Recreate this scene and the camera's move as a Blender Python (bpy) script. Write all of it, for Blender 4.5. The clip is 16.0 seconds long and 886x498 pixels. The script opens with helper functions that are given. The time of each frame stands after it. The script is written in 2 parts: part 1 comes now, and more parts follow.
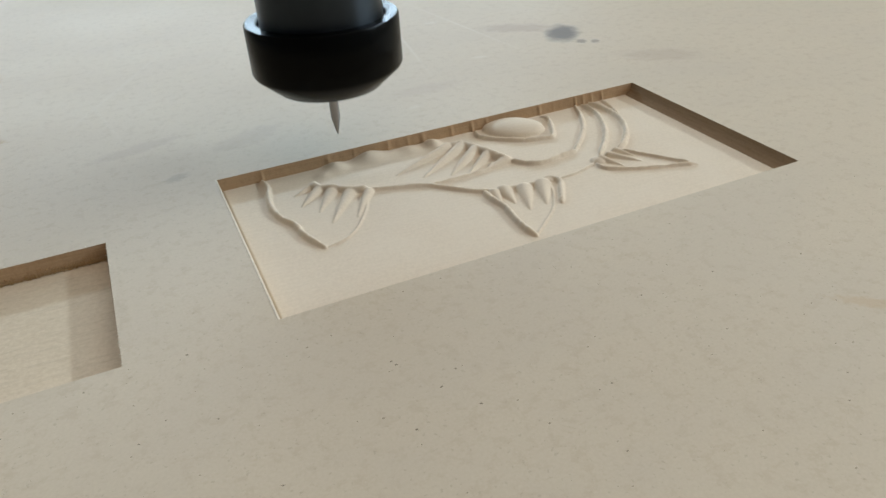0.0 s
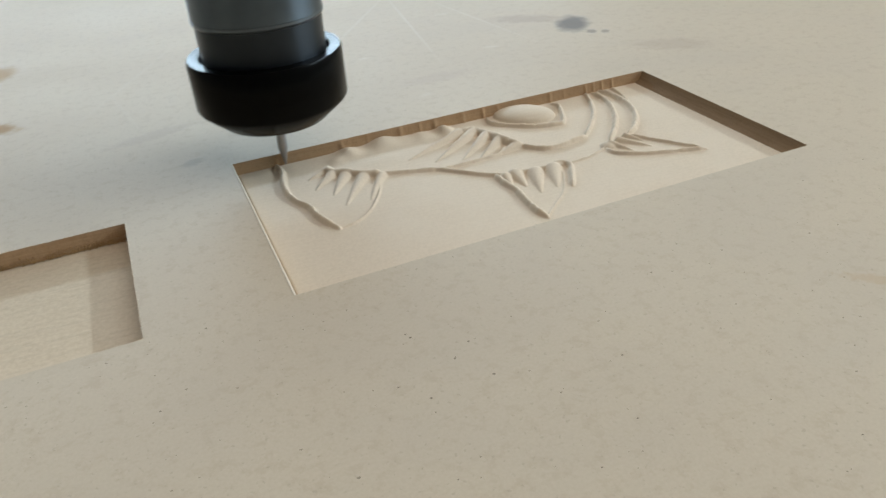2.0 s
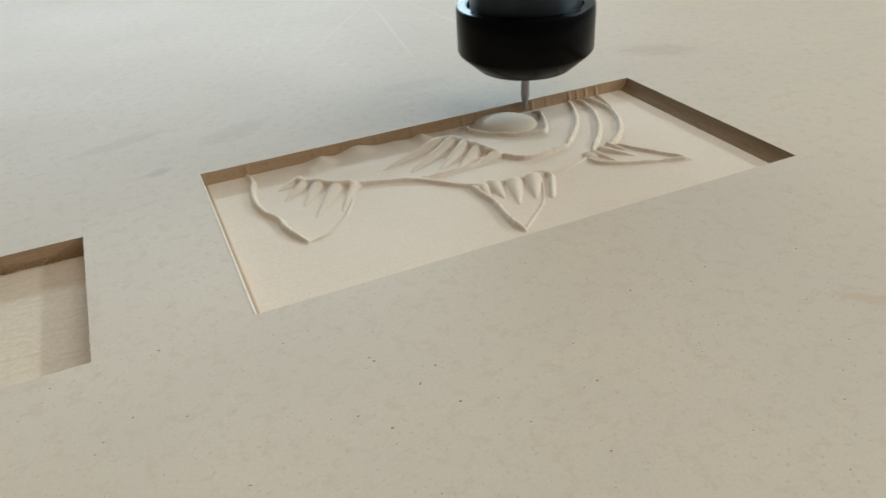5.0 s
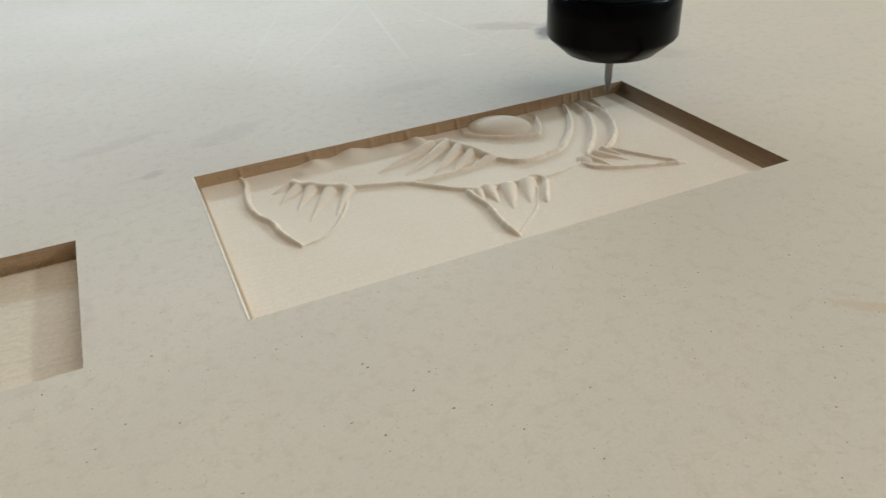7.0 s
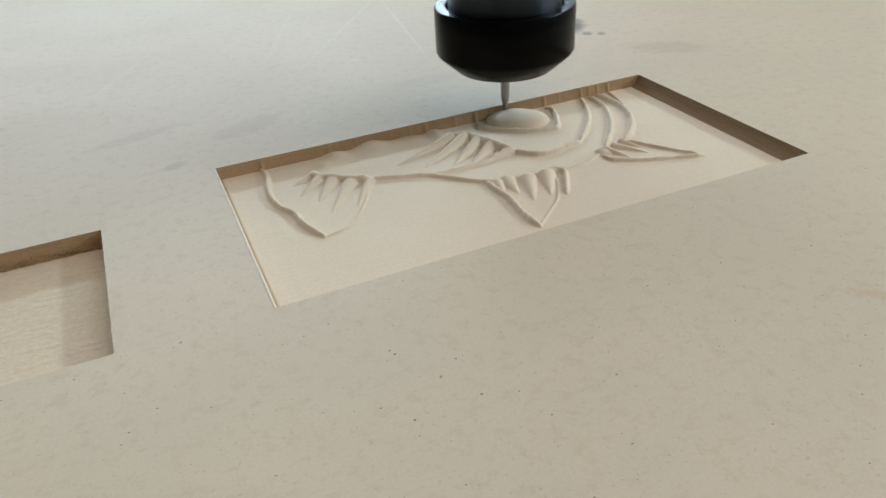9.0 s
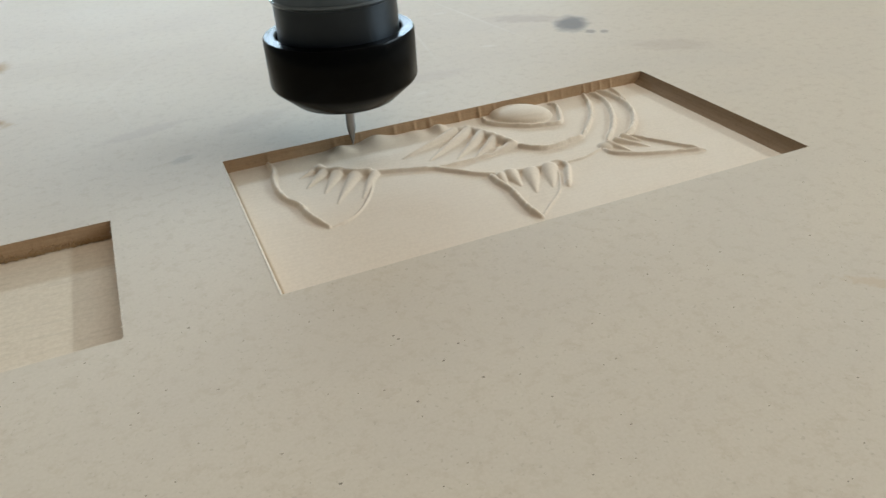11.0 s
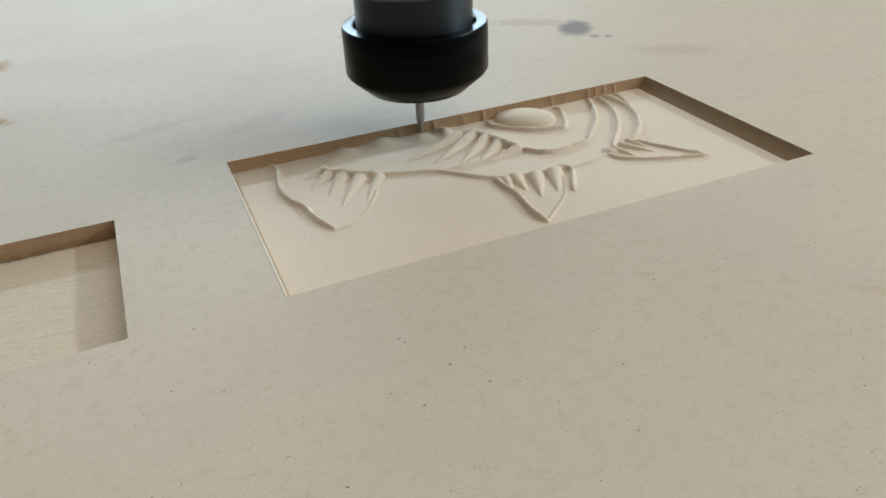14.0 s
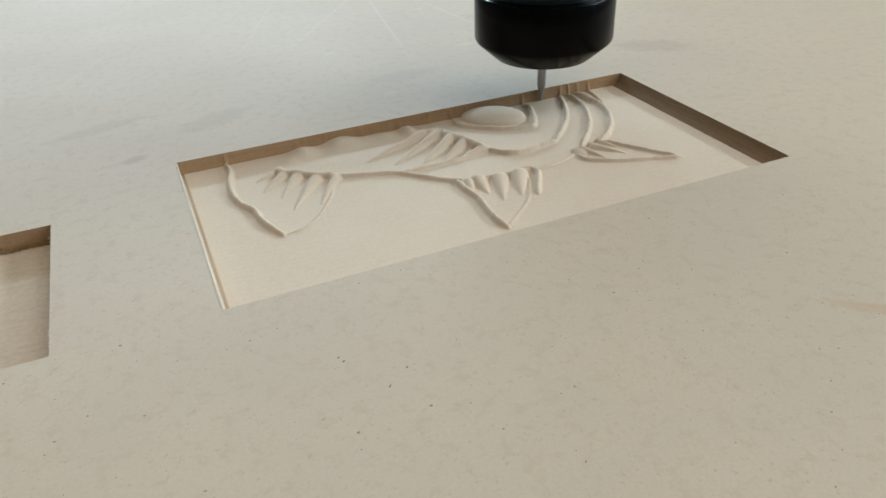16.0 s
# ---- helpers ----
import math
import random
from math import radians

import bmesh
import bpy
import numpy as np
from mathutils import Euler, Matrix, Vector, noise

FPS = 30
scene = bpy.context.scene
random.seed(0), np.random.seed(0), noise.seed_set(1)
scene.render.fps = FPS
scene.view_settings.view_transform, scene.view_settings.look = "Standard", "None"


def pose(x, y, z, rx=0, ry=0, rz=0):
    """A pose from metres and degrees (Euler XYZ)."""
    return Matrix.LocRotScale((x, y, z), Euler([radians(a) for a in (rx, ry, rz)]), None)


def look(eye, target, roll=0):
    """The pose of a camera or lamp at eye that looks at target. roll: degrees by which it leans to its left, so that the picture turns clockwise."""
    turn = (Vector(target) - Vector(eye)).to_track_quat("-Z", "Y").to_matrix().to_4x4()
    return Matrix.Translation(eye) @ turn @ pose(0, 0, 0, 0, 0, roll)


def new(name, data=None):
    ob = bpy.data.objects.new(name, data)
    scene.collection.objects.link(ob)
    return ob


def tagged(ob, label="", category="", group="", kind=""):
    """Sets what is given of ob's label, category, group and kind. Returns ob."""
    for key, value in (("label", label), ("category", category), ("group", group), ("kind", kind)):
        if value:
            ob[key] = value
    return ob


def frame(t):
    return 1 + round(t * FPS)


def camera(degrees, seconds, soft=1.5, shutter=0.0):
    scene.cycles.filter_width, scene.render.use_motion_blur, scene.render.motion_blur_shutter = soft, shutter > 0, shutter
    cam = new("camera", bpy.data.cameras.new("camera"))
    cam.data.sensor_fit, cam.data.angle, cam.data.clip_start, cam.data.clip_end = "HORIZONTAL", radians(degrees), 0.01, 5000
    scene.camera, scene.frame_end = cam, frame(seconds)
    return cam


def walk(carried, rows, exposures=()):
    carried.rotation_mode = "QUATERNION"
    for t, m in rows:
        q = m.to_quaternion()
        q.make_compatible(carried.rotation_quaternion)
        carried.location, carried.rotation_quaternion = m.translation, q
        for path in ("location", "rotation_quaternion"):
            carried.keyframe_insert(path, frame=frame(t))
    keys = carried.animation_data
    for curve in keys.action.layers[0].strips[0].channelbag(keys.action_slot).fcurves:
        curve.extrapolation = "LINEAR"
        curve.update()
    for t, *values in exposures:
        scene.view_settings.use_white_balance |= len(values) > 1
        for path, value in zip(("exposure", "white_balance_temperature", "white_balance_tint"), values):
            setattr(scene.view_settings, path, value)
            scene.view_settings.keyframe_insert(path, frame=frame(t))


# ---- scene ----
MM = 0.001
LENGTH, WIDTH, DEPTH = 171.4, 87.1, 4.2     # carved pocket, millimetres

# camera, handheld over the board: seconds, millimetres, degrees
cam = camera(62.1, 16.0, soft=1.5, shutter=0.5)
ROWS = [
    (0, -18.20, -150.40, 109.72, 57.582, 3.181, -24.782),
    (0.5, -19.07, -152.50, 110.79, 57.835, 3.394, -24.523),
    (1, -21.02, -154.43, 109.68, 57.861, 3.453, -24.396),
    (1.5, -23.10, -153.79, 109.64, 57.762, 3.343, -24.265),
    (2, -21.87, -155.16, 106.96, 57.582, 3.413, -24.168),
    (2.5, -19.96, -155.72, 105.72, 57.848, 3.664, -24.200),
    (3, -19.33, -153.29, 103.81, 57.739, 3.766, -24.164),
    (3.5, -16.95, -150.86, 104.18, 57.533, 3.545, -24.383),
    (4, -14.52, -151.37, 102.59, 57.733, 3.608, -24.497),
    (4.5, -13.41, -149.27, 102.81, 57.832, 3.372, -24.240),
    (5, -12.39, -149.09, 104.12, 57.912, 3.172, -24.481),
    (7.5, -11.74, -148.23, 106.39, 57.761, 2.813, -24.831),
    (8, -12.80, -149.63, 108.04, 57.852, 2.846, -24.977),
    (8.5, -15.64, -148.08, 106.22, 57.595, 2.827, -24.574),
    (11, -18.48, -152.82, 103.33, 57.896, 3.033, -23.912),
    (11.5, -18.81, -152.27, 103.15, 57.765, 2.936, -23.818),
    (12, -18.63, -153.42, 104.34, 57.850, 2.969, -23.903),
    (12.5, -20.63, -154.46, 105.15, 57.783, 2.876, -23.829),
    (13, -22.40, -155.80, 105.89, 58.194, 2.729, -23.467),
    (13.5, -22.10, -154.05, 105.83, 57.892, 2.457, -23.668),
    (14, -20.31, -151.56, 103.50, 58.078, 2.404, -23.764),
    (14.5, -16.87, -150.02, 99.89, 57.646, 2.372, -24.148),
    (15, -12.40, -148.61, 99.77, 57.573, 2.092, -24.413),
    (15.5, -9.29, -148.77, 99.96, 57.596, 2.184, -24.678),
    (16, -5.94, -145.34, 100.86, 57.467, 2.037, -24.088),
]
walk(cam, [(t, pose(x * MM, y * MM, z * MM, rx, ry, rz)) for t, x, y, z, rx, ry, rz in ROWS],
     exposures=[(0.0, -0.32), (0.5, -0.30), (1.0, -0.33), (1.5, -0.36), (2.0, -0.29), (2.5, -0.23), (3.0, -0.21), (3.5, -0.20), (5.0, -0.23), (8.5, -0.23),
                (11.0, -0.27), (11.5, -0.29), (12.0, -0.32), (12.5, -0.33), (13.0, -0.29), (14.0, -0.26), (15.0, -0.23), (16.0, -0.23)])

# ---- light ----
world = bpy.data.worlds.new("sky")
scene.world = world
world.use_nodes = True
sky = world.node_tree.nodes.new("ShaderNodeTexSky")
sky.sky_type, sky.sun_disc = "NISHITA", False
sky.sun_elevation, sky.sun_rotation = radians(35), radians(120)
world.node_tree.links.new(sky.outputs[0], world.node_tree.nodes["Background"].inputs[0])
world.node_tree.nodes["Background"].inputs[1].default_value = 0.1


def area_lamp(name, eye, target, wide, high, watts, colour):
    data = bpy.data.lights.new(name, "AREA")
    data.shape, data.size, data.size_y, data.energy, data.color = "RECTANGLE", wide, high, watts, colour
    ob = new(name, data)
    ob.matrix_world = look(eye, target)
    return ob


# daylight in the two clerestory windows and the roof strip
WINDOW_FAR = (1.0, 7.0, 2.30, 7.2, 0.32)
WINDOW_SIDE = (5.5, -1.3, 2.45, 4.8, 0.26)
# wide overhead lamp, added as warm fill without a known source
ROOF_FILL = (1.0, -1.2, 3.6, 4.0, 4.0)
ROOF_STRIP = (3.4, 0.6, 3.6, 0.3, 6.0)
area_lamp("window_daylight", WINDOW_FAR[:3], (1.0, 0.0, 2.3), WINDOW_FAR[3], WINDOW_FAR[4], 450, (0.62, 0.82, 1.0))
area_lamp("side_window_daylight", WINDOW_SIDE[:3], (0.0, -1.3, 2.45), WINDOW_SIDE[3], WINDOW_SIDE[4], 290, (0.72, 0.88, 1.0))
area_lamp("overhead_fill", ROOF_FILL[:3], (1.0, -1.1999, 0.0), ROOF_FILL[3], ROOF_FILL[4], 66, (1.0, 0.85, 0.67))
area_lamp("roof_strip_daylight", ROOF_STRIP[:3], (ROOF_STRIP[0], ROOF_STRIP[1] + 0.0001, 0.0), ROOF_STRIP[3], ROOF_STRIP[4], 40, (0.90, 0.95, 1.0))


# ---- materials ----
class Nodes:
    """A principled material with short ways to wire it."""

    def __init__(self, name, rough=0.6, metal=0.0, spec=0.5):
        self.mat = bpy.data.materials.new(name)
        self.mat.use_nodes = True
        self.tree = self.mat.node_tree
        self.bsdf = self.tree.nodes["Principled BSDF"]
        self.bsdf.inputs["Roughness"].default_value = rough
        self.bsdf.inputs["Metallic"].default_value = metal
        self.bsdf.inputs["Specular IOR Level"].default_value = spec
        self.coord = self.tree.nodes.new("ShaderNodeTexCoord").outputs["Object"]

    def add(self, kind, **values):
        n = self.tree.nodes.new(kind)
        for key, value in values.items():
            n.inputs[key.replace("_", " ")].default_value = value
        return n

    def link(self, a, b):
        self.tree.links.new(a, b)

    def mapped(self, scale=(1, 1, 1), loc=(0, 0, 0), turn=0.0):
        n = self.add("ShaderNodeMapping")
        n.vector_type = "TEXTURE"
        n.inputs["Scale"].default_value = scale
        n.inputs["Location"].default_value = loc
        n.inputs["Rotation"].default_value = (0, 0, radians(turn))
        self.link(self.coord, n.inputs["Vector"])
        return n.outputs[0]

    def noise(self, size, detail=3.0, rough=0.55, stretch=(1, 1, 1)):
        n = self.add("ShaderNodeTexNoise", Scale=1.0, Detail=detail, Roughness=rough)
        self.link(self.mapped(tuple(size * s for s in stretch)), n.inputs["Vector"])
        return n.outputs["Fac"]

    def span(self, value, low, high, to_low=0.0, to_high=1.0):
        n = self.tree.nodes.new("ShaderNodeMapRange")
        n.interpolation_type = "SMOOTHSTEP"
        for i, v in enumerate((low, high, to_low, to_high)):
            n.inputs[i + 1].default_value = v
        self.link(value, n.inputs[0])
        return n.outputs[0]

    def times(self, a, b, op="MULTIPLY"):
        n = self.tree.nodes.new("ShaderNodeMath")
        n.operation = op
        for i, v in enumerate((a, b)):
            if isinstance(v, (int, float)):
                n.inputs[i].default_value = v
            else:
                self.link(v, n.inputs[i])
        return n.outputs[0]

    def mix(self, fac, a, b):
        n = self.tree.nodes.new("ShaderNodeMix")
        n.data_type = "RGBA"
        for v, i in ((fac, 0), (a, 6), (b, 7)):
            if isinstance(v, (int, float)):
                n.inputs[i].default_value = v
            elif isinstance(v, tuple):
                n.inputs[i].default_value = (*v, 1)
            else:
                self.link(v, n.inputs[i])
        return n.outputs[2]

    def patch(self, x, y, rx, ry, turn=0.0, ragged=0.35, edge=0.45):
        """A mask for one stain: an uneven ellipse, millimetres on the board."""
        d = self.add("ShaderNodeVectorMath")
        d.operation = "LENGTH"
        self.link(self.mapped((rx * MM, ry * MM, 1.0), (x * MM, y * MM, 0), turn), d.inputs[0])
        n = self.noise(min(rx, ry) * 0.7 * MM + 0.0004, 3.0)
        wobble = self.times(self.times(n, 0.5, "SUBTRACT"), ragged * 4)
        return self.span(self.times(d.outputs["Value"], wobble, "ADD"), 1.0 - edge, 1.0 + edge, 1.0, 0.0)

    def bump(self, height, distance, strength=1.0):
        n = self.add("ShaderNodeBump", Strength=strength, Distance=distance)
        self.link(height, n.inputs["Height"])
        self.link(n.outputs[0], self.bsdf.inputs["Normal"])

    def done(self, colour, rough=None):
        if isinstance(colour, tuple):
            self.bsdf.inputs["Base Color"].default_value = (*colour, 1)
        else:
            self.link(colour, self.bsdf.inputs["Base Color"])
        if rough is not None:
            self.link(rough, self.bsdf.inputs["Roughness"])
        return self.mat


def board_face_material():
    m = Nodes("pressed_board_face", 0.6, spec=0.36)
    grain = m.noise(0.0008, 3.0, 0.6)
    blot = m.noise(0.0042, 4.0, 0.7)
    cloud = m.noise(0.06, 3.0, 0.6, (1.5, 1, 1))
    c = m.mix(m.span(grain, 0.3, 0.7), (0.545, 0.447, 0.327), (0.573, 0.474, 0.35))
    c = m.mix(m.times(m.span(blot, 0.48, 0.68), 0.5), c, (0.47, 0.368, 0.255))
    c = m.mix(m.times(m.span(cloud, 0.4, 0.7), 0.3), c, (0.49, 0.415, 0.33))
    fibre = m.noise(0.0013, 2.0, 0.5)
    c = m.mix(m.times(m.span(fibre, 0.62, 0.74), 0.26), c, (0.26, 0.20, 0.14))
    pale = m.noise(0.0019, 2.0, 0.5)
    c = m.mix(m.times(m.span(pale, 0.64, 0.76), 0.10), c, (0.66, 0.58, 0.46))
    # oil and rust stains, soft darker patches, scuffs
    for x, y, rx, ry, turn, colour, k in (
            (186.0, 163.2, 7.6, 13.0, -34, (0.12, 0.10, 0.09), 0.85),
            (186.1, 146.5, 2.4, 2.8, -33, (0.16, 0.13, 0.11), 0.65),
            (191.7, 142.9, 1.9, 2.6, -35, (0.16, 0.13, 0.11), 0.6),
            (171.6, 184.1, 18, 7.0, -34, (0.37, 0.27, 0.20), 0.5),
            (204.3, 109.0, 17, 7.5, -32, (0.40, 0.30, 0.22), 0.4),
            (-84.5, 250.0, 8.5, 13.0, -20, (0.36, 0.20, 0.05), 0.85),
            (-83.0, 172.5, 12.5, 6.5, -25, (0.33, 0.17, 0.03), 0.92),
            (131, -66, 12, 2.0, -42, (0.46, 0.30, 0.16), 0.4),
            # faint darker patches near the pockets' far edges
            (18, 118, 14, 6, 25, (0.42, 0.33, 0.25), 0.4),
            (-22, 130, 16, 4, 15, (0.42, 0.32, 0.24), 0.4),
            (-12, 96, 4, 2.4, 20, (0.30, 0.25, 0.20), 0.4),
            (96, 128, 15, 5, 0, (0.46, 0.36, 0.28), 0.4)):
        c = m.mix(m.times(m.patch(x, y, rx, ry, turn, 0.2 if k > 0.8 else 0.35), k), c, colour)
    for x, y, rx, ry, turn, k in (
            (117, 216, 52, 0.7, 80.5, 0.55), (150, 205, 46, 0.6, -84, 0.5), (96, 235, 60, 0.8, 55, 0.4),
            (-24, 205, 40, 0.9, 62, 0.18), (-30, 160, 30, 0.7, -80, 0.16), (60, 240, 46, 0.6, 68, 0.35),
            (76.6, 171.4, 2.0, 1.0, 0, 0.6), (134.5, 153, 3.0, 1.2, -20, 0.6), (139, 220, 3.2, 1.6, 0, 0.5),
            (84, 112, 3.0, 1.2, 15, 0.4), (170, 78, 2.0, 1.0, 0, 0.3)):
        c = m.mix(m.times(m.patch(x, y, rx, ry, turn, 0.3, 0.9), k * 0.28), c, (0.80, 0.77, 0.72))
    m.bump(grain, 0.00001, 0.05)
    return m.done(c, m.span(cloud, 0.3, 0.7, 0.57, 0.63))


def cut_floor_material():
    m = Nodes("fresh_cut_fibre", 0.72, spec=0.3)
    grain = m.noise(0.0009, 3.0, 0.6)
    lanes = m.noise(0.0011, 2.0, 0.5, (14, 0.6, 1))
    cloud = m.noise(0.018, 2.0)
    c = m.mix(m.span(grain, 0.3, 0.7), (0.655, 0.535, 0.40), (0.70, 0.577, 0.437))
    c = m.mix(m.times(m.span(lanes, 0.45, 0.7), 0.12), c, (0.58, 0.46, 0.33))
    c = m.mix(m.times(m.span(cloud, 0.4, 0.7), 0.35), c, (0.70, 0.59, 0.46))
    m.bump(m.times(grain, lanes, "ADD"), 0.00003, 0.4)
    return m.done(c)


def rough_floor_material():
    m = Nodes("coarse_cut_fibre", 0.85, spec=0.2)
    grain = m.noise(0.0014, 4.0, 0.7)
    lanes = m.noise(0.0022, 3.0, 0.6, (5, 0.45, 1))
    c = m.mix(m.span(grain, 0.3, 0.7), (0.59, 0.475, 0.34), (0.66, 0.545, 0.405))
    c = m.mix(m.times(m.span(lanes, 0.5, 0.68), 0.25), c, (0.44, 0.35, 0.25))
    m.bump(m.times(grain, lanes, "ADD"), 0.00012, 0.5)
    return m.done(c)


def cut_wall_material(name, tone):
    m = Nodes(name, 0.85, spec=0.2)
    layers = m.noise(0.0012, 3.0, 0.6, (12, 12, 0.5))
    grain = m.noise(0.0008, 3.0)
    c = m.mix(m.span(layers, 0.3, 0.7), tuple(v * tone for v in (0.40, 0.255, 0.14)), tuple(v * tone for v in (0.46, 0.305, 0.175)))
    c = m.mix(m.times(m.span(grain, 0.5, 0.75), 0.4), c, tuple(v * tone for v in (0.30, 0.19, 0.10)))
    m.bump(grain, 0.0002, 0.6)
    return m.done(c)


def metal_material(name, colour, rough, metal=1.0, spec=0.5, brushed=0.02):
    m = Nodes(name, rough, metal, spec)
    rings = m.noise(0.002, 3.0, 0.6, (10, 10, 0.25))
    if metal:      # turned surface: fine grooves round the axis spread highlights up and down
        t = m.tree.nodes.new("ShaderNodeTangent")
        t.direction_type, t.axis = "RADIAL", "Z"
        m.link(t.outputs[0], m.bsdf.inputs["Tangent"])
        m.bsdf.inputs["Anisotropic"].default_value = 0.85
        m.bsdf.inputs["Anisotropic Rotation"].default_value = 0.25
    smear = m.noise(0.015, 3.0)
    c = m.mix(m.span(smear, 0.35, 0.7), tuple(v * 0.85 for v in colour), colour)
    return m.done(c, m.span(rings, 0.3, 0.7, rough - brushed, rough + brushed))


def plain_material(name, colour, rough, size=0.4):
    m = Nodes(name, rough)
    c = m.mix(m.span(m.noise(size, 4.0), 0.3, 0.7), tuple(v * 0.9 for v in colour), colour)
    m.bump(m.noise(size * 0.04, 3.0), 0.001, 0.3)
    return m.done(c)


FACE = board_face_material()
CUT = cut_floor_material()
COARSE = rough_floor_material()
CORE = cut_wall_material("cut_board_core", 1.0)
# same core, darkened: the unlit side wall's shade is in the colour
SHADED_CORE = cut_wall_material("shaded_board_core", 0.62)
NUT = metal_material("black_oxide_steel", (0.002, 0.0022, 0.002), 0.24, 0.0, 0.07, 0.0)
STEEL = metal_material("turned_steel", (0.135, 0.165, 0.19), 0.40, 1.0)
STEEL_DARK = metal_material("dull_steel", (0.05, 0.058, 0.066), 0.40, 1.0)
POLISHED = metal_material("polished_steel", (0.15, 0.175, 0.20), 0.32, 1.0)
CARBIDE = metal_material("carbide", (0.42, 0.41, 0.40), 0.38, 1.0)
PAINT = metal_material("black_paint", (0.006, 0.006, 0.006), 0.45, 0.0, 0.12)
PLASTER = plain_material("painted_wall", (0.64, 0.60, 0.53), 0.8)
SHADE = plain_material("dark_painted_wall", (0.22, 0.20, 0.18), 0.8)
CONCRETE = plain_material("concrete_floor", (0.30, 0.29, 0.27), 0.8)
DIRT = plain_material("dark_fleck", (0.22, 0.17, 0.12), 0.9, 0.002)
CRUMB = plain_material("sawdust", (0.40, 0.24, 0.105), 0.95, 0.002)
PALE = plain_material("pale_fibre", (0.72, 0.64, 0.52), 0.95, 0.002)


# ---- mesh helpers ----
def mesh_from(name, verts, faces, material, smooth=False):
    me = bpy.data.meshes.new(name)
    me.from_pydata(verts, [], faces)
    me.materials.append(material)
    if smooth:
        me.polygons.foreach_set("use_smooth", [True] * len(me.polygons))
    me.update()
    return me


def part(name, me, parent=None, label="", kind=""):
    ob = new(name, me)
    ob.parent = parent
    return tagged(ob, label=label, kind=kind)


def boxes(name, spans, material):
    """One mesh of boxes, each (x0, x1, y0, y1, z0, z1) in metres."""
    verts, faces = [], []
    for x0, x1, y0, y1, z0, z1 in spans:
        b = len(verts)
        verts += [(x, y, z) for z in (z0, z1) for y in (y0, y1) for x in (x0, x1)]
        faces += [[b + i for i in f] for f in ((0, 2, 3, 1), (4, 5, 7, 6), (0, 1, 5, 4), (2, 6, 7, 3), (0, 4, 6, 2), (1, 3, 7, 5))]
    return mesh_from(name, verts, faces, material)


def lathe(name, profile, material, segments=96, sharp=32):
    """A turned body from (radius, height) pairs in millimetres."""
    verts, faces = [], []
    n = len(profile)
    for i in range(segments):
        a = 2 * math.pi * i / segments
        verts += [(r * MM * math.cos(a), r * MM * math.sin(a), z * MM) for r, z in profile]
    for i in range(segments):
        j = (i + 1) % segments
        faces += [(i * n + k, j * n + k, j * n + k + 1, i * n + k + 1) for k in range(n - 1)]
    me = mesh_from(name, verts, faces, material, True)
    bm = bmesh.new()
    bm.from_mesh(me)
    bmesh.ops.remove_doubles(bm, verts=bm.verts, dist=1e-7)
    bmesh.ops.recalc_face_normals(bm, faces=bm.faces)
    for e in bm.edges:
        if len(e.link_faces) == 2 and e.calc_face_angle(0) > radians(sharp):
            e.smooth = False
    bm.to_mesh(me)
    bm.free()
    return me


# ---- the workshop round the machine ----
X0, X1, Y0, Y1, Z0, Z1, T = -4.0, 5.5, -4.0, 7.0, -0.85, 3.6, 0.2


def room():
    tagged(new("floor", boxes("floor", [(X0, X1, Y0, Y1, Z0 - 0.1, Z0)], CONCRETE)), "grey concrete workshop floor", "floor", kind="structure")
    x, y, z, w, h = WINDOW_FAR
    a, b, c, d = x - w / 2, x + w / 2, z - h / 2, z + h / 2
    tagged(new("wall_north", boxes("wall_north", [(X0, a, Y1, Y1 + T, Z0, Z1), (b, X1, Y1, Y1 + T, Z0, Z1), (a, b, Y1, Y1 + T, Z0, c), (a, b, Y1, Y1 + T, d, Z1)], PLASTER)), "painted workshop wall with a high window", "wall", kind="structure")
    x, y, z, w, h = WINDOW_SIDE
    a, b, c, d = y - w / 2, y + w / 2, z - h / 2, z + h / 2
    tagged(new("wall_east", boxes("wall_east", [(X1, X1 + T, Y0, a, Z0, Z1), (X1, X1 + T, b, Y1, Z0, Z1), (X1, X1 + T, a, b, Z0, c), (X1, X1 + T, a, b, d, Z1)], PLASTER)), "painted workshop wall with a high window", "wall", kind="structure")
    tagged(new("wall_south", boxes("wall_south", [(X0, X1, Y0 - T, Y0, Z0, Z1)], SHADE)), "plain dark painted workshop wall", "wall", kind="structure")
    tagged(new("wall_west", boxes("wall_west", [(X0 - T, X0, Y0, Y1, Z0, Z1)], SHADE)), "plain dark painted workshop wall", "wall", kind="structure")
    # the unseen ceiling is left open where the added fill lamp hangs
    x, y, z, w, h = ROOF_FILL
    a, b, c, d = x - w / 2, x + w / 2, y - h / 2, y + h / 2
    tagged(new("ceiling", boxes("ceiling", [(X0, a, Y0, Y1, Z1, Z1 + T), (b, ROOF_STRIP[0] - 0.15, Y0, Y1, Z1, Z1 + T), (ROOF_STRIP[0] + 0.15, X1, Y0, Y1, Z1, Z1 + T), (ROOF_STRIP[0] - 0.15, ROOF_STRIP[0] + 0.15, Y0, ROOF_STRIP[1] - 3.0, Z1, Z1 + T), (ROOF_STRIP[0] - 0.15, ROOF_STRIP[0] + 0.15, ROOF_STRIP[1] + 3.0, Y1, Z1, Z1 + T), (a, b, Y0, c, Z1, Z1 + T), (a, b, d, Y1, Z1, Z1 + T)], PLASTER)), "painted workshop ceiling with a roof strip and an opening for added fill", "ceiling", kind="structure")
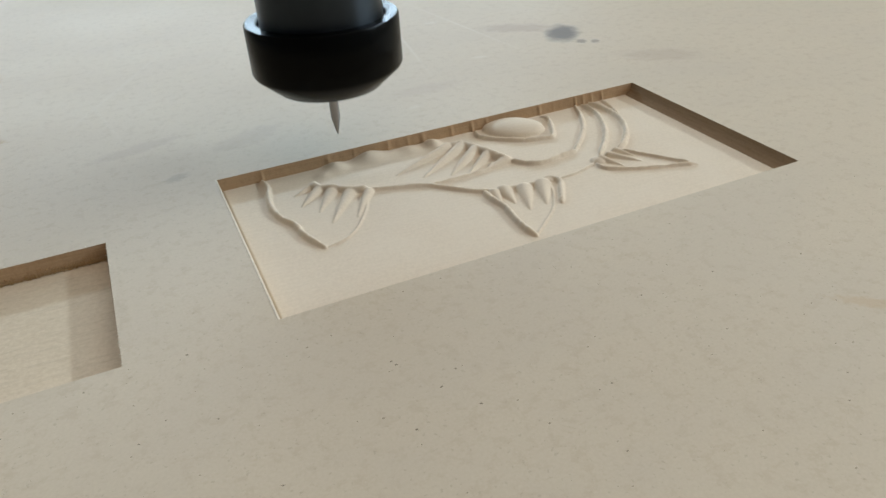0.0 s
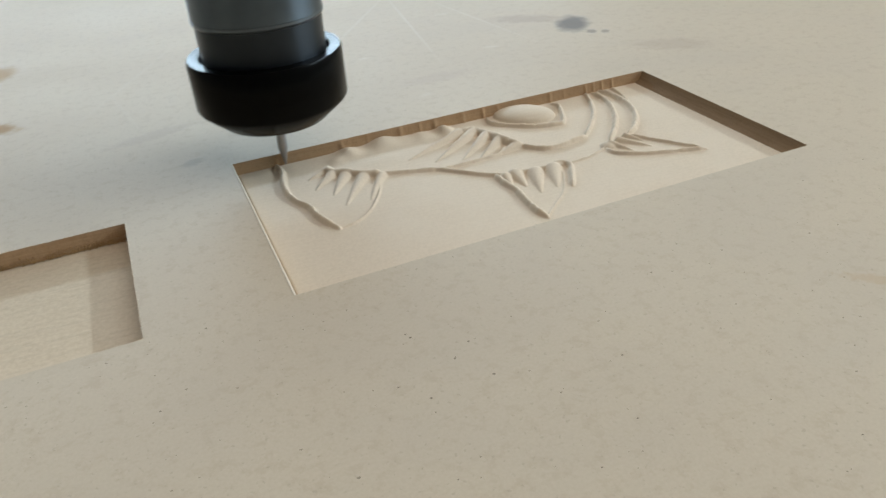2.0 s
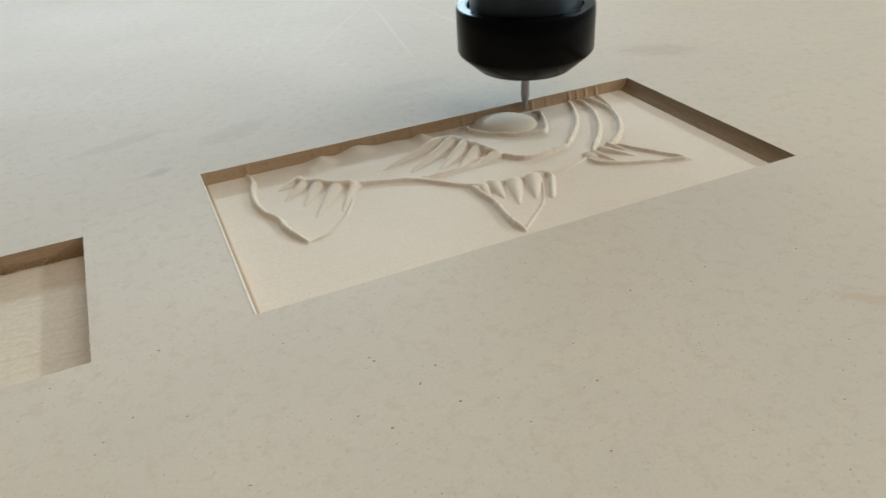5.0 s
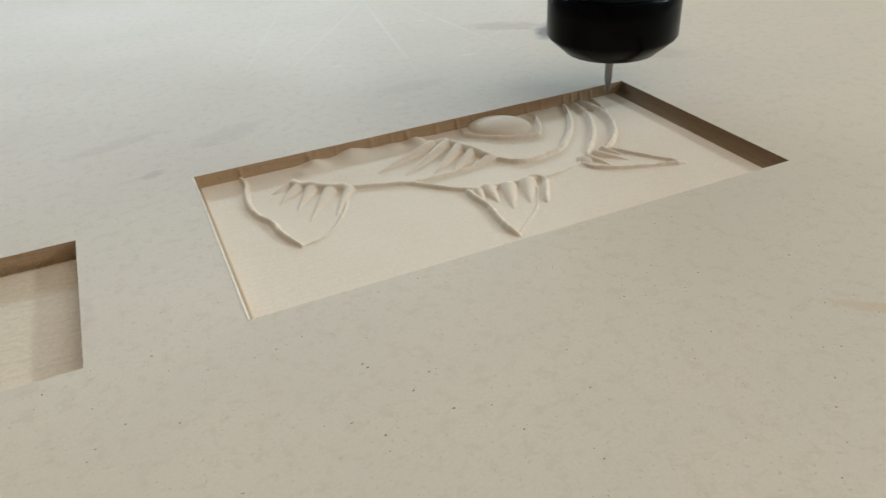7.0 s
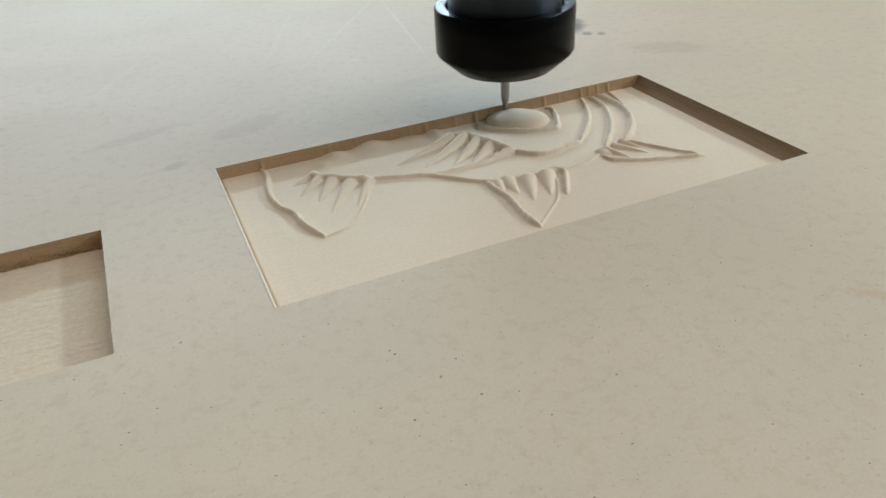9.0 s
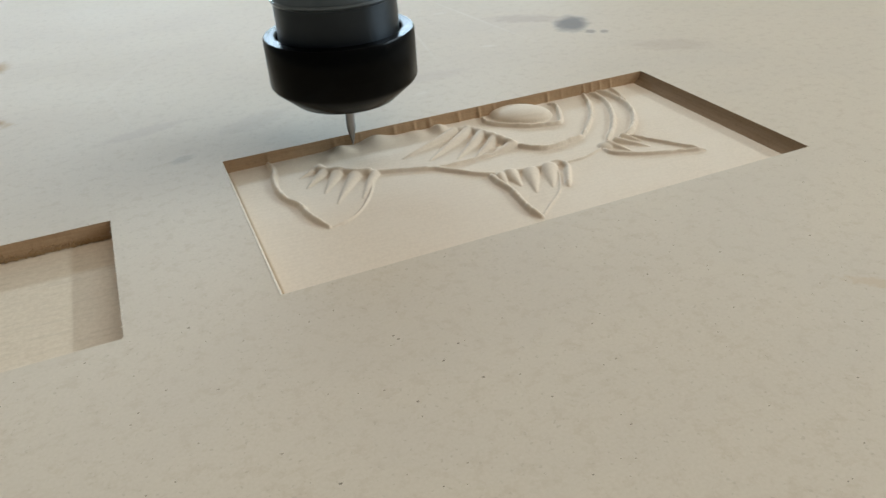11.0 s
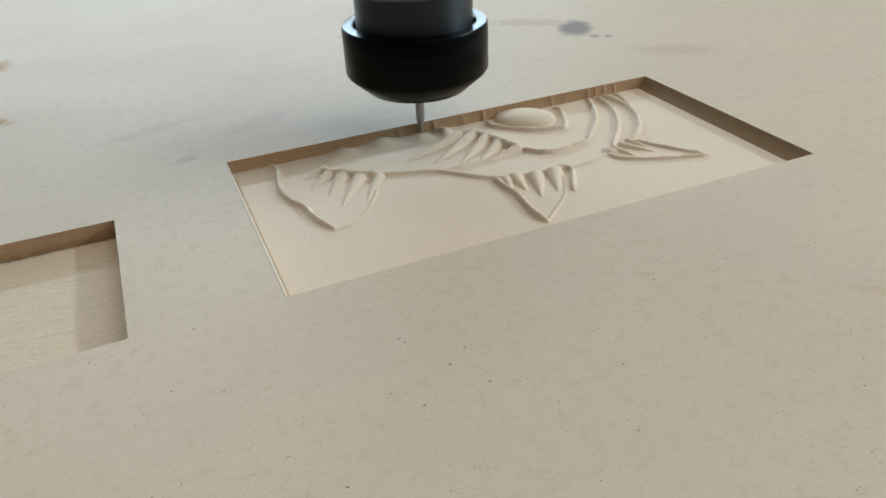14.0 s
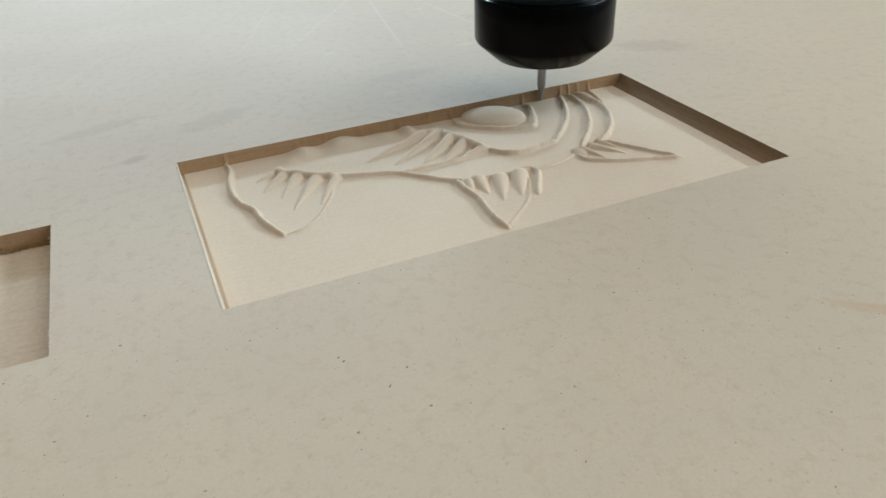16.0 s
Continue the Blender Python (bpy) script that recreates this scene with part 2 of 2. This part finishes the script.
    tagged(new("machine_bed", boxes("machine_bed", [(-1.0, 1.5, -0.5, 0.9, Z0, -0.018)], CONCRETE)), "flat router table bed under the board", "machine bed", kind="structure")


room()


# ---- the board and its two pockets ----
P2 = (-210.0, -37.1, 0.3, 62.3, 5.5)       # the older pocket: x0, x1, y0, y1, depth


def board_sheet():
    """The sheet with two openings in its upper face; the carved one has a worn lip on its short side."""
    xs = [-900, P2[0], P2[1], -0.55, LENGTH, 1400]
    ys = [-450, 0.0, P2[2], P2[3], WIDTH, 850]
    verts, faces, index = [], [], {}

    def v(x, y, z):
        key = (round(x, 3), round(y, 3), round(z, 3))
        if key not in index:
            index[key] = len(verts)
            verts.append((x * MM, y * MM, z * MM))
        return index[key]

    for i in range(5):
        for j in range(5):
            x0, x1, y0, y1 = xs[i], xs[i + 1], ys[j], ys[j + 1]
            if i == 1 and j == 2 or i == 3 and j in (1, 2, 3):
                continue
            faces.append([v(x0, y0, 0), v(x1, y0, 0), v(x1, y1, 0), v(x0, y1, 0)])
    bx0, bx1, by0, by1 = xs[0], xs[-1], ys[0], ys[-1]
    for (xa, ya), (xb, yb) in (((bx0, by0), (bx1, by0)), ((bx1, by0), (bx1, by1)), ((bx1, by1), (bx0, by1)), ((bx0, by1), (bx0, by0))):
        faces.append([v(xa, ya, 0), v(xa, ya, -18), v(xb, yb, -18), v(xb, yb, 0)])
    faces.append([v(bx0, by0, -18), v(bx0, by1, -18), v(bx1, by1, -18), v(bx1, by0, -18)])
    return mesh_from("board_sheet", verts, faces, FACE)


def smooth_path(points, step=0.4):
    """Catmull-Rom through a few points, in millimetres."""
    p = [np.array(q, float) for q in points]
    p = [2 * p[0] - p[1]] + p + [2 * p[-1] - p[-2]]
    out = []
    for a, b, c, d in zip(p, p[1:], p[2:], p[3:]):
        n = max(2, int(np.linalg.norm(c - b) / step))
        for i in range(n):
            t = i / n
            out.append(0.5 * (2 * b + (c - a) * t + (2 * a - 5 * b + 4 * c - d) * t * t + (3 * b - a - 3 * c + d) * t ** 3))
    out.append(p[-2])
    return np.array(out)


STEP = 0.26
NX, NY = int(LENGTH / STEP) + 1, int((WIDTH - 0.5) / STEP) + 1
GX, GY = np.meshgrid(np.linspace(0, LENGTH, NX), np.linspace(0, WIDTH - 0.5, NY), indexing="ij")


def bead(H, x, y, w, h, power=0.62):
    """One round bump, by which strokes are built up."""
    i0, i1 = np.searchsorted(GX[:, 0], (x - w, x + w))
    j0, j1 = np.searchsorted(GY[0], (y - w, y + w))
    if i1 <= i0 or j1 <= j0:
        return
    d = ((GX[i0:i1, j0:j1] - x) ** 2 + (GY[i0:i1, j0:j1] - y) ** 2) / (w * w)
    np.maximum(H[i0:i1, j0:j1], h * np.clip(1 - d, 0, 1) ** power, out=H[i0:i1, j0:j1])


def stroke(H, w, h, points):
    path = smooth_path(points)
    for k, (x, y) in enumerate(path):
        u = k / max(1, len(path) - 1)
        end = min(1.0, 0.55 + 6 * min(u, 1 - u))
        wob = 1 + 0.16 * noise.noise((x * 0.3, y * 0.3, w)) + 0.18 * noise.noise((x * 0.55, y * 0.55, h))
        bead(H, x, y, w * 0.86 * wob * end, 1.28 * h * wob * end, 0.6)


def taper(H, a, b, w, h=1.5):
    """A fin ray: broad and high at its root, running out to a point."""
    a, b = np.array(a), np.array(b)
    n = int(np.linalg.norm(b - a) / 0.3)
    for k in range(n + 1):
        u = k / n
        x, y = a + (b - a) * u
        s = (1 - u) ** 0.92
        bead(H, x, y, 0.34 + 0.86 * w * s, 0.32 + 1.1 * h * s, 0.72)


def blob(H, x, y, rx, ry, turn, h, power=0.7):
    c, s = math.cos(radians(turn)), math.sin(radians(turn))
    u, v = ((GX - x) * c + (GY - y) * s) / rx, ((GY - y) * c - (GX - x) * s) / ry
    np.maximum(H, h * np.clip(1 - u * u - v * v, 0, 1) ** power, out=H)


def fish_height():
    """The height of the carving over the pocket's floor."""
    H, body = np.zeros_like(GX), np.zeros_like(GX)
    # flank and back, a soft mass with humps
    for x, y, sx, sy, h in ((34.8, 79.0, 3.0, 3.4, 0.8), (40.4, 82.5, 3.7, 4.6, 2.2), (54.2, 84.5, 5.4, 5.2, 2.4), (62.5, 83.5, 3.0, 3.4, 0.5), (68.8, 83.0, 3.6, 4.2, 0.95), (78.4, 82.6, 2.7, 4.2, 2.2),
                            (47, 72, 9, 6, 0.4), (66, 72, 12, 8, 0.3), (88, 66, 8, 7, 0.4)):
        body += h * np.exp(-(((GX - x) / sx) ** 2 + ((GY - y) / sy) ** 2))
    # eye
    blob(H, 110.8, 79.8, 11.9, 8.4, -32, 3.3, 0.45)
    blob(H, 122.7, 40.4, 3.2, 3.0, 0, 1.3)
    stroke(H, 1.9, 1.5, [(28.7, 73.7), (31.0, 70.2), (34.9, 67.6), (39.3, 63.8), (45, 61.0)])
    stroke(H, 1.15, 1.25, [(14.7, 86.8), (15.2, 79.5), (13.6, 71.4), (13.0, 63.3), (14.3, 55.9), (16.9, 50.6), (17.5, 44.4), (19.1, 38.5), (21.4, 33.2)])
    stroke(H, 0.5, 0.45, [(21.4, 33.2), (27.0, 34.4), (32.1, 37.8), (36.9, 43.9), (40.7, 50.7), (43.8, 58.4)])
    stroke(H, 1.2, 0.95, [(28.7, 73.7), (31.0, 70.2), (34.9, 67.6), (39.3, 63.4), (44.3, 61.2), (52.6, 58.1), (62.6, 54.1), (68.2, 48.9), (75.0, 42.2), (81.0, 38.6), (86.5, 37.8), (93.8, 36.6), (100.6, 36.1), (103.5, 35.8)])
    stroke(H, 0.6, 0.5, [(103.5, 35.8), (111.1, 36.4), (119.2, 39.2), (122.1, 40.6)])
    stroke(H, 2.2, 1.9, [(81.3, 76.4), (86.8, 75.6), (89.6, 69.7), (92.5, 62.3), (95.7, 55.9)])
    stroke(H, 1.1, 1.2, [(95.7, 55.9), (101.0, 50.0), (106.6, 48.5), (114.0, 50.0), (120.0, 50.9)])
    stroke(H, 0.9, 0.8, [(91.0, 58.4), (86.4, 54.0), (80.1, 53.5), (71.0, 53.3), (63.0, 53.9)])
    stroke(H, 1.0, 1.2, [(97.1, 85.1), (96.4, 78.9), (102.0, 72.9), (108.6, 68.1), (116.3, 65.6), (119.9, 65.9), (123.9, 73.2), (126.9, 80.9), (125.8, 84.2)])
    stroke(H, 1.0, 1.0, [(143.1, 86.5), (138.8, 75.6), (133.5, 66.0), (126.2, 57.3), (120.5, 51.7)])
    stroke(H, 1.1, 1.2, [(145.9, 85.7), (145.5, 74.4), (140.4, 62.2), (133.5, 52.2), (125.7, 44.1)])
    stroke(H, 1.2, 1.3, [(149.3, 85.8), (151.1, 75.2), (150.0, 65.5), (145.5, 55.9), (138.6, 47.7), (133.1, 44.3)])
    stroke(H, 0.8, 0.9, [(155.5, 85.8), (154.6, 78.6), (153.1, 71.5)])
    stroke(H, 0.7, 0.9, [(133.1, 44.3), (136.1, 39.5), (142.6, 29.9), (148.3, 21.5)])
    stroke(H, 0.9, 0.9, [(120.1, 38.2), (121.1, 33.8), (127.0, 29.7), (133.5, 26.7), (140.5, 24.3), (148.8, 21.2)])
    stroke(H, 1.2, 1.2, [(77.3, 39.7), (77.5, 33.3), (78.5, 27.5), (78.1, 23.0), (77.5, 16.6), (77.6, 11.6), (78.4, 8.0)])
    stroke(H, 0.5, 0.4, [(78.5, 8.3), (83.6, 12.7), (91.4, 19.9), (96.7, 28.5), (99.2, 35.4)])
    stroke(H, 1.15, 1.15, [(97.0, 37.2), (101.2, 36.8), (102.4, 33.5), (99.5, 28.0), (95.6, 21.5)])
    taper(H, (29.8, 74.0), (21.9, 69.6), 1.7, 1.1)
    taper(H, (30.4, 70.0), (22.2, 61.3), 2.1, 1.1)
    taper(H, (34.0, 66.7), (26.4, 55.0), 2.5, 1.1)
    taper(H, (39.2, 63.0), (28.0, 46.3), 2.6, 1.1)
    taper(H, (44.7, 60.1), (36.1, 45.9), 2.0, 1.0)
    taper(H, (81.6, 76.6), (57.4, 66.3), 2.4, 1.9)
    taper(H, (86.6, 75.0), (65.0, 60.2), 2.8, 1.9)
    taper(H, (89.4, 69.6), (73.9, 56.9), 2.7, 1.9)
    taper(H, (91.8, 63.8), (79.6, 54.7), 2.5, 1.8)
    taper(H, (95.0, 56.8), (85.2, 53.6), 2.6, 1.5)
    taper(H, (123.5, 40.8), (127.4, 32.8), 1.4, 1.4)
    taper(H, (127.5, 41.7), (134.8, 32.7), 1.4, 1.4)
    taper(H, (131.6, 43.5), (135.1, 37.5), 1.2, 1.3)
    taper(H, (83.6, 37.6), (82.7, 28.5), 3.0, 1.5)
    taper(H, (90.0, 35.5), (84.8, 22.6), 3.0, 1.5)
    taper(H, (96.6, 35.1), (91.1, 23.2), 3.2, 1.6)
    taper(H, (80.0, 37.4), (79.0, 31.3), 2.2, 1.3)
    for _ in range(3):
        H = 0.6 * H + 0.1 * (np.roll(H, 1, 0) + np.roll(H, -1, 0) + np.roll(H, 1, 1) + np.roll(H, -1, 1))
    H += body
    H -= 0.9 * np.exp(-((GX - 0.85) / 0.32) ** 2)      # scored line beside the lip
    # cutter lanes along the pocket
    H += 0.004 * np.sin(GY * 2 * math.pi / 0.9) + 0.006 * np.sin(GX * 0.4 + GY * 3)
    return H


def relief_mesh():
    H = fish_height() - DEPTH
    verts = np.stack([GX * MM, GY * MM, H * MM], -1).reshape(-1, 3)
    k = np.arange(NX * NY).reshape(NX, NY)
    quads = np.stack([k[:-1, :-1], k[1:, :-1], k[1:, 1:], k[:-1, 1:]], -1).reshape(-1, 4)
    return mesh_from("fish_relief", verts.tolist(), quads.tolist(), CUT, True)


def far_wall_mesh():
    """The cutting front: leaning, with ribs where the cutter rose over the carving."""
    n, rows = 430, 7
    ribs = ((143.3, 0.5, 1.0), (147.0, 0.5, 1.0), (151.0, 0.5, 0.9), (156.0, 0.5, 0.9), (15.0, 0.5, 0.8), (39, 0.8, 0.8), (49, 0.5, 0.5), (62, 0.9, 0.8),
            (70, 0.5, 0.5), (76, 0.9, 1.0), (96.5, 0.6, 1.1), (103, 0.6, 0.6), (126.5, 0.7, 0.9), (88, 0.7, 0.7), (133, 0.5, 0.5))
    verts, faces = [], []
    for i in range(n + 1):
        x = LENGTH * i / n
        push = sum(k * math.exp(-((x - c) / w) ** 2) for c, w, k in ribs)
        for j in range(rows):
            u = j / (rows - 1)
            wob = 0.10 * noise.noise((x * 0.5, u * 2, 3.0))
            y = WIDTH - (0.75 * u ** 1.2 + (0.55 * push * min(1.0, u * 3) + wob) * (u > 0)) + (0.05 * noise.noise((x * 1.3, 0, 0)) if j == 0 else 0)
            verts.append((x * MM, y * MM, -(DEPTH + 0.1) * u * MM))
    for i in range(n):
        for j in range(rows - 1):
            a, b = i * rows + j, (i + 1) * rows + j
            faces.append((a, a + 1, b + 1, b))
    return mesh_from("far_wall", verts, faces, CORE, True)


def side_wall_mesh(name, x_top, x_low, y0, y1, depth, material, n=120, rough=0.05):
    """Steep at the top, with a hollow foot where the round-nosed cutter ran."""
    verts, faces = [], []
    profile = ((0, 0), (0.12, 0.05), (0.3, 0.13), (0.5, 0.24), (0.68, 0.38), (0.82, 0.55), (0.93, 0.77), (1.0, 1.0))
    k = len(profile)
    for i in range(n + 1):
        y = y0 + (y1 - y0) * i / n
        for u, f in profile:
            wob = rough * noise.noise((y * 0.6, u * 3, x_top)) * (u > 0)
            verts.append(((x_top + (x_low - x_top) * f + wob) * MM, y * MM, -depth * u * MM))
    for i in range(n):
        for j in range(k - 1):
            a, b = i * k + j, (i + 1) * k + j
            faces.append((a, b, b + 1, a + 1))
    return mesh_from(name, verts, faces, material, True)


def lip_mesh():
    """The worn, furry lip on the pocket's short side; its pale colour paints in caught light."""
    verts, faces = [], []
    n = 220
    for i in range(n + 1):
        y = WIDTH * i / n
        r = 0.12 * noise.noise((y * 1.5, 0, 7.0))
        verts += [((-0.6 + r) * MM, y * MM, -0.02 * MM), ((-0.42 + r) * MM, y * MM, 0.12 * MM), ((-0.12 + r) * MM, y * MM, 0.05 * MM), (0.2 * MM, y * MM, (-0.5 + r) * MM), (0.3 * MM, y * MM, -(DEPTH + 0.1) * MM)]
    for i in range(n):
        faces += [(i * 5 + k, i * 5 + k + 1, (i + 1) * 5 + k + 1, (i + 1) * 5 + k) for k in range(4)]
    return mesh_from("lip", verts, faces, PALE, True)


def near_wall_mesh(name, x0, x1, y, depth):
    return mesh_from(name, [(x0 * MM, y * MM, 0), (x1 * MM, y * MM, 0), (x1 * MM, (y + 0.3) * MM, -depth * MM), (x0 * MM, (y + 0.3) * MM, -depth * MM)], [(0, 1, 2, 3)], CORE)


def flakes(name, spots, material, flat=0.3):
    """Many small uneven flakes in one mesh: x, y, z, size in millimetres."""
    base = [(1, 0, 0), (0.3, 0.9, 0), (-0.8, 0.6, 0), (-0.9, -0.5, 0), (0.2, -1, 0), (0, 0, 1)]
    verts, faces = [], []
    for x, y, z, s in spots:
        b = len(verts)
        a = random.uniform(0, 6.28)
        for p, q, r in base:
            k = random.uniform(0.6, 1.25) * s
            verts.append(((x + k * (p * math.cos(a) - q * math.sin(a))) * MM, (y + k * 0.7 * (p * math.sin(a) + q * math.cos(a))) * MM, (z + flat * s * r) * MM))
        faces += [(b + i, b + (i + 1) % 5, b + 5) for i in range(5)]
    return mesh_from(name, verts, faces, material, False)


def coarse_floor_mesh():
    x0, x1, y0, y1, depth = P2
    nx, ny = 150, 90
    verts, faces = [], []
    for i in range(nx + 1):
        x = x1 - (x1 - x0) * (i / nx) ** 1.5
        for j in range(ny + 1):
            y = y0 + (y1 - y0) * j / ny
            z = -depth + 0.05 * noise.noise((x * 0.12, y * 0.9, 0)) + 0.03 * noise.noise((x * 0.5, y * 2.2, 4))
            verts.append((x * MM, y * MM, z * MM))
    for i in range(nx):
        for j in range(ny):
            a = i * (ny + 1) + j
            faces.append((a, a + 1, a + ny + 2, a + ny + 1))
    return mesh_from("pocket_floor", verts, faces, COARSE, True)


def coarse_far_wall():
    x0, x1, y0, y1, depth = P2
    n, rows = 260, 7
    verts, faces = [], []
    for i in range(n + 1):
        x = x1 - (x1 - x0) * i / n
        for j in range(rows):
            u = j / (rows - 1)
            rag = 0.22 * noise.noise((x * 1.1, u * 4, 9)) * (0.4 if j == 0 else 1)
            verts.append((x * MM, (y1 + rag * (1 if j else 0.6)) * MM, -(depth + 0.15) * u * MM))
    for i in range(n):
        for j in range(rows - 1):
            a, b = i * rows + j, (i + 1) * rows + j
            faces.append((a, b, b + 1, a + 1))
    return mesh_from("far_wall", verts, faces, CORE, True)


def build_board():
    board = tagged(new("fibreboard_sheet"), "beige fibreboard sheet with a half-carved fish pocket and oil stains", "board")
    part("board_face", board_sheet(), board, "smooth beige face with flecks, scuffs and stains")
    pocket = part("carved_pocket", relief_mesh(), board, "pale shallow pocket floor with a raised fish relief")
    part("far_wall", far_wall_mesh(), pocket, "brown ribbed wall at the cutting front")
    part("side_wall", side_wall_mesh("side_wall", LENGTH, LENGTH - 4.3, 0, WIDTH, DEPTH + 0.1, SHADED_CORE), pocket, "sloping side wall, its shade put into a darker brown")
    part("near_wall", near_wall_mesh("near_wall", -0.6, LENGTH, 0, DEPTH + 0.1), pocket)
    part("lip", lip_mesh(), pocket, "furry worn edge, coloured pale as though lit")
    old = part("plain_pocket", coarse_floor_mesh(), board, "plain rough pocket with brown fuzzy walls")
    part("far_wall", coarse_far_wall(), old)
    part("side_wall", side_wall_mesh("side_wall", P2[1], P2[1], P2[2], P2[3], P2[4] + 0.15, CORE, rough=0.3), old)
    part("side_wall", side_wall_mesh("side_wall", P2[0], P2[0], P2[2], P2[3], P2[4] + 0.15, CORE, rough=0.3), old)
    part("near_wall", near_wall_mesh("near_wall", P2[0], P2[1], P2[2], P2[4] + 0.15), old)
    return board


build_board()


# ---- the spindle with its collet nut and cutter, origin at the cutter's tip ----
def build_spindle():
    s = tagged(new("router_spindle"), "dark steel router spindle with a black collet nut and thin cutter", "spindle")
    nut = part("collet_nut", lathe("collet_nut", [(3.2, 20.5), (3.4, 18.3), (16.6, 18.0), (17.6, 18.3), (24.4, 24.3), (25.0, 25.4), (25.0, 40.4), (24.5, 41.2), (21.3, 41.3), (20.8, 40.9), (20.8, 34.0)], NUT), s, "glossy black collet nut with a chamfered nose")
    part("collet", lathe("collet", [(1.7, 18.6), (3.15, 18.9), (3.15, 28.0)], STEEL_DARK, 48), nut)
    part("shaft", lathe("shaft", [(0.0, 34.0), (20.0, 34.0), (20.0, 51.6)], STEEL_DARK), s, "dull grey spindle nose")
    part("shaft_collar", lathe("shaft_collar", [(20.6, 53.4), (20.4, 69.5)], STEEL), s, "brighter turned steel collar")
    part("bevel", lathe("bevel", [(20.0, 51.6), (20.1, 51.7), (20.75, 52.5), (20.75, 53.4), (20.6, 53.5)], POLISHED), s, "bright polished bevel")
    part("housing", lathe("housing", [(20.0, 69.6), (31.0, 69.2), (32.0, 70.2), (32.0, 78.0), (40.0, 80.0), (40.0, 240.0), (0.0, 240.0)], PAINT), s, "black spindle housing")
    part("cutter", lathe("cutter", [(0.0, 0.0), (0.18, 0.08), (0.3, 0.3), (1.45, 5.6), (1.62, 6.6), (1.62, 23.0)], CARBIDE, 40, 60), s, "thin tapered carbide cutter")
    return s


spindle = build_spindle()

# ---- flecks, crumbs and torn fibres ----
random.seed(4)


def build_flecks():
    known = [(-22.9, -2.8), (30.5, -37.0), (129.8, -39.7), (82.7, -34.5), (40.1, -60.6), (49.4, -73.7), (-4.3, -62.5), (18.7, -27.9), (19.4, -29.5), (25.3, -40.8), (30.6, -49.3), (15.8, -49.7), (96.4, -83.4)]
    spots = [(x, y, 0.0, random.uniform(0.32, 0.5)) for x, y in known]
    spots += [(random.uniform(-80, 190), random.uniform(-125, -1), 0.0, random.choice((0.11, 0.13, 0.16, 0.19, 0.24, 0.3))) for _ in range(300)]
    tagged(new("dark_flecks", flakes("dark_flecks", spots, DIRT, 0.12)), "tiny dark flecks scattered on the beige board", "flecks", kind="stuff")
    x0, x1, y0, y1, depth = P2
    crumbs = []
    for _ in range(700):
        x = x1 - 1 - abs(random.gauss(0, 1)) * 45
        up = abs(random.gauss(0, 0.9))
        crumbs.append((max(x, x0 + 1), y1 - 0.25 - random.random() * 0.5 * max(0, 1.6 - up), -depth + 0.1 + up, random.uniform(0.2, 0.42)))
    tagged(new("sawdust_crumbs", flakes("sawdust_crumbs", crumbs, CRUMB, 1.0)), "brown sawdust crumbs clinging along a pocket wall", "sawdust", kind="stuff")
    fur = [(random.uniform(-95, x1), y1 + random.gauss(0.1, 0.2), 0.0, random.uniform(0.12, 0.3)) for _ in range(140)]
    fur += [(x1 + random.gauss(0.1, 0.22), random.uniform(y0, y1), 0.0, random.uniform(0.08, 0.24)) for _ in range(80)]
    fur += [(random.uniform(0, LENGTH), WIDTH + random.gauss(0.1, 0.12), 0.0, random.uniform(0.06, 0.14)) for _ in range(90)]
    fur += [(random.uniform(0, LENGTH), random.gauss(0.0, 0.12), 0.0, random.uniform(0.06, 0.2)) for _ in range(70)]
    tagged(new("torn_fibres", flakes("torn_fibres", fur, PALE, 0.8)), "pale torn fibres along the pocket edges", "fibres", kind="stuff")


build_flecks()


# ---- what moves ----
TIP_Y = WIDTH - 1.4
TIP = [
    (0, 43.8, 7.40),
    (0.1, 43.8, 4.40),
    (0.2, 43.8, 1.50),
    (0.3, 43.7, -1.20),
    (0.4, 43.2, -2.50),
    (0.5, 41.6, -2.70),
    (1.0, 16.8, -3.71),
    (1.5, 0.7, -4.12),
    (2.0, 18.0, -3.85),
    (2.5, 42.1, -2.68),
    (3.0, 59.1, -2.31),
    (3.5, 71.1, -3.55),
    (4.0, 83.3, -3.63),
    (4.5, 101.0, -3.14),
    (5.0, 122.9, -3.58),
    (5.8, 152.0, -3.60),
    (6.5, 169.2, -4.10),
    (6.7, 169.3, -4.10),
    (7.1, 160.5, -3.20),
    (7.5, 150.5, -2.80),
    (8.0, 141.3, -2.50),
    (8.5, 125.0, -3.00),
    (9.5, 93.5, -2.60),
    (10.3, 67.0, -3.00),
    (11.0, 45.8, -3.43),
    (11.5, 33.0, -3.91),
    (12.0, 9.7, -3.87),
    (12.22, 1.2, -4.10),
    (12.5, 14.1, -3.36),
    (13.0, 38.5, -3.66),
    (13.5, 57.0, -2.72),
    (14.0, 70.5, -3.75),
    (14.5, 82.9, -4.15),
    (15.0, 100.6, -3.27),
    (15.5, 122.2, -4.15),
    (16.0, 134.3, -4.15),
]


def motions():
    walk(spindle, [(t, pose(x * MM, TIP_Y * MM, z * MM)) for t, x, z in TIP])


motions()
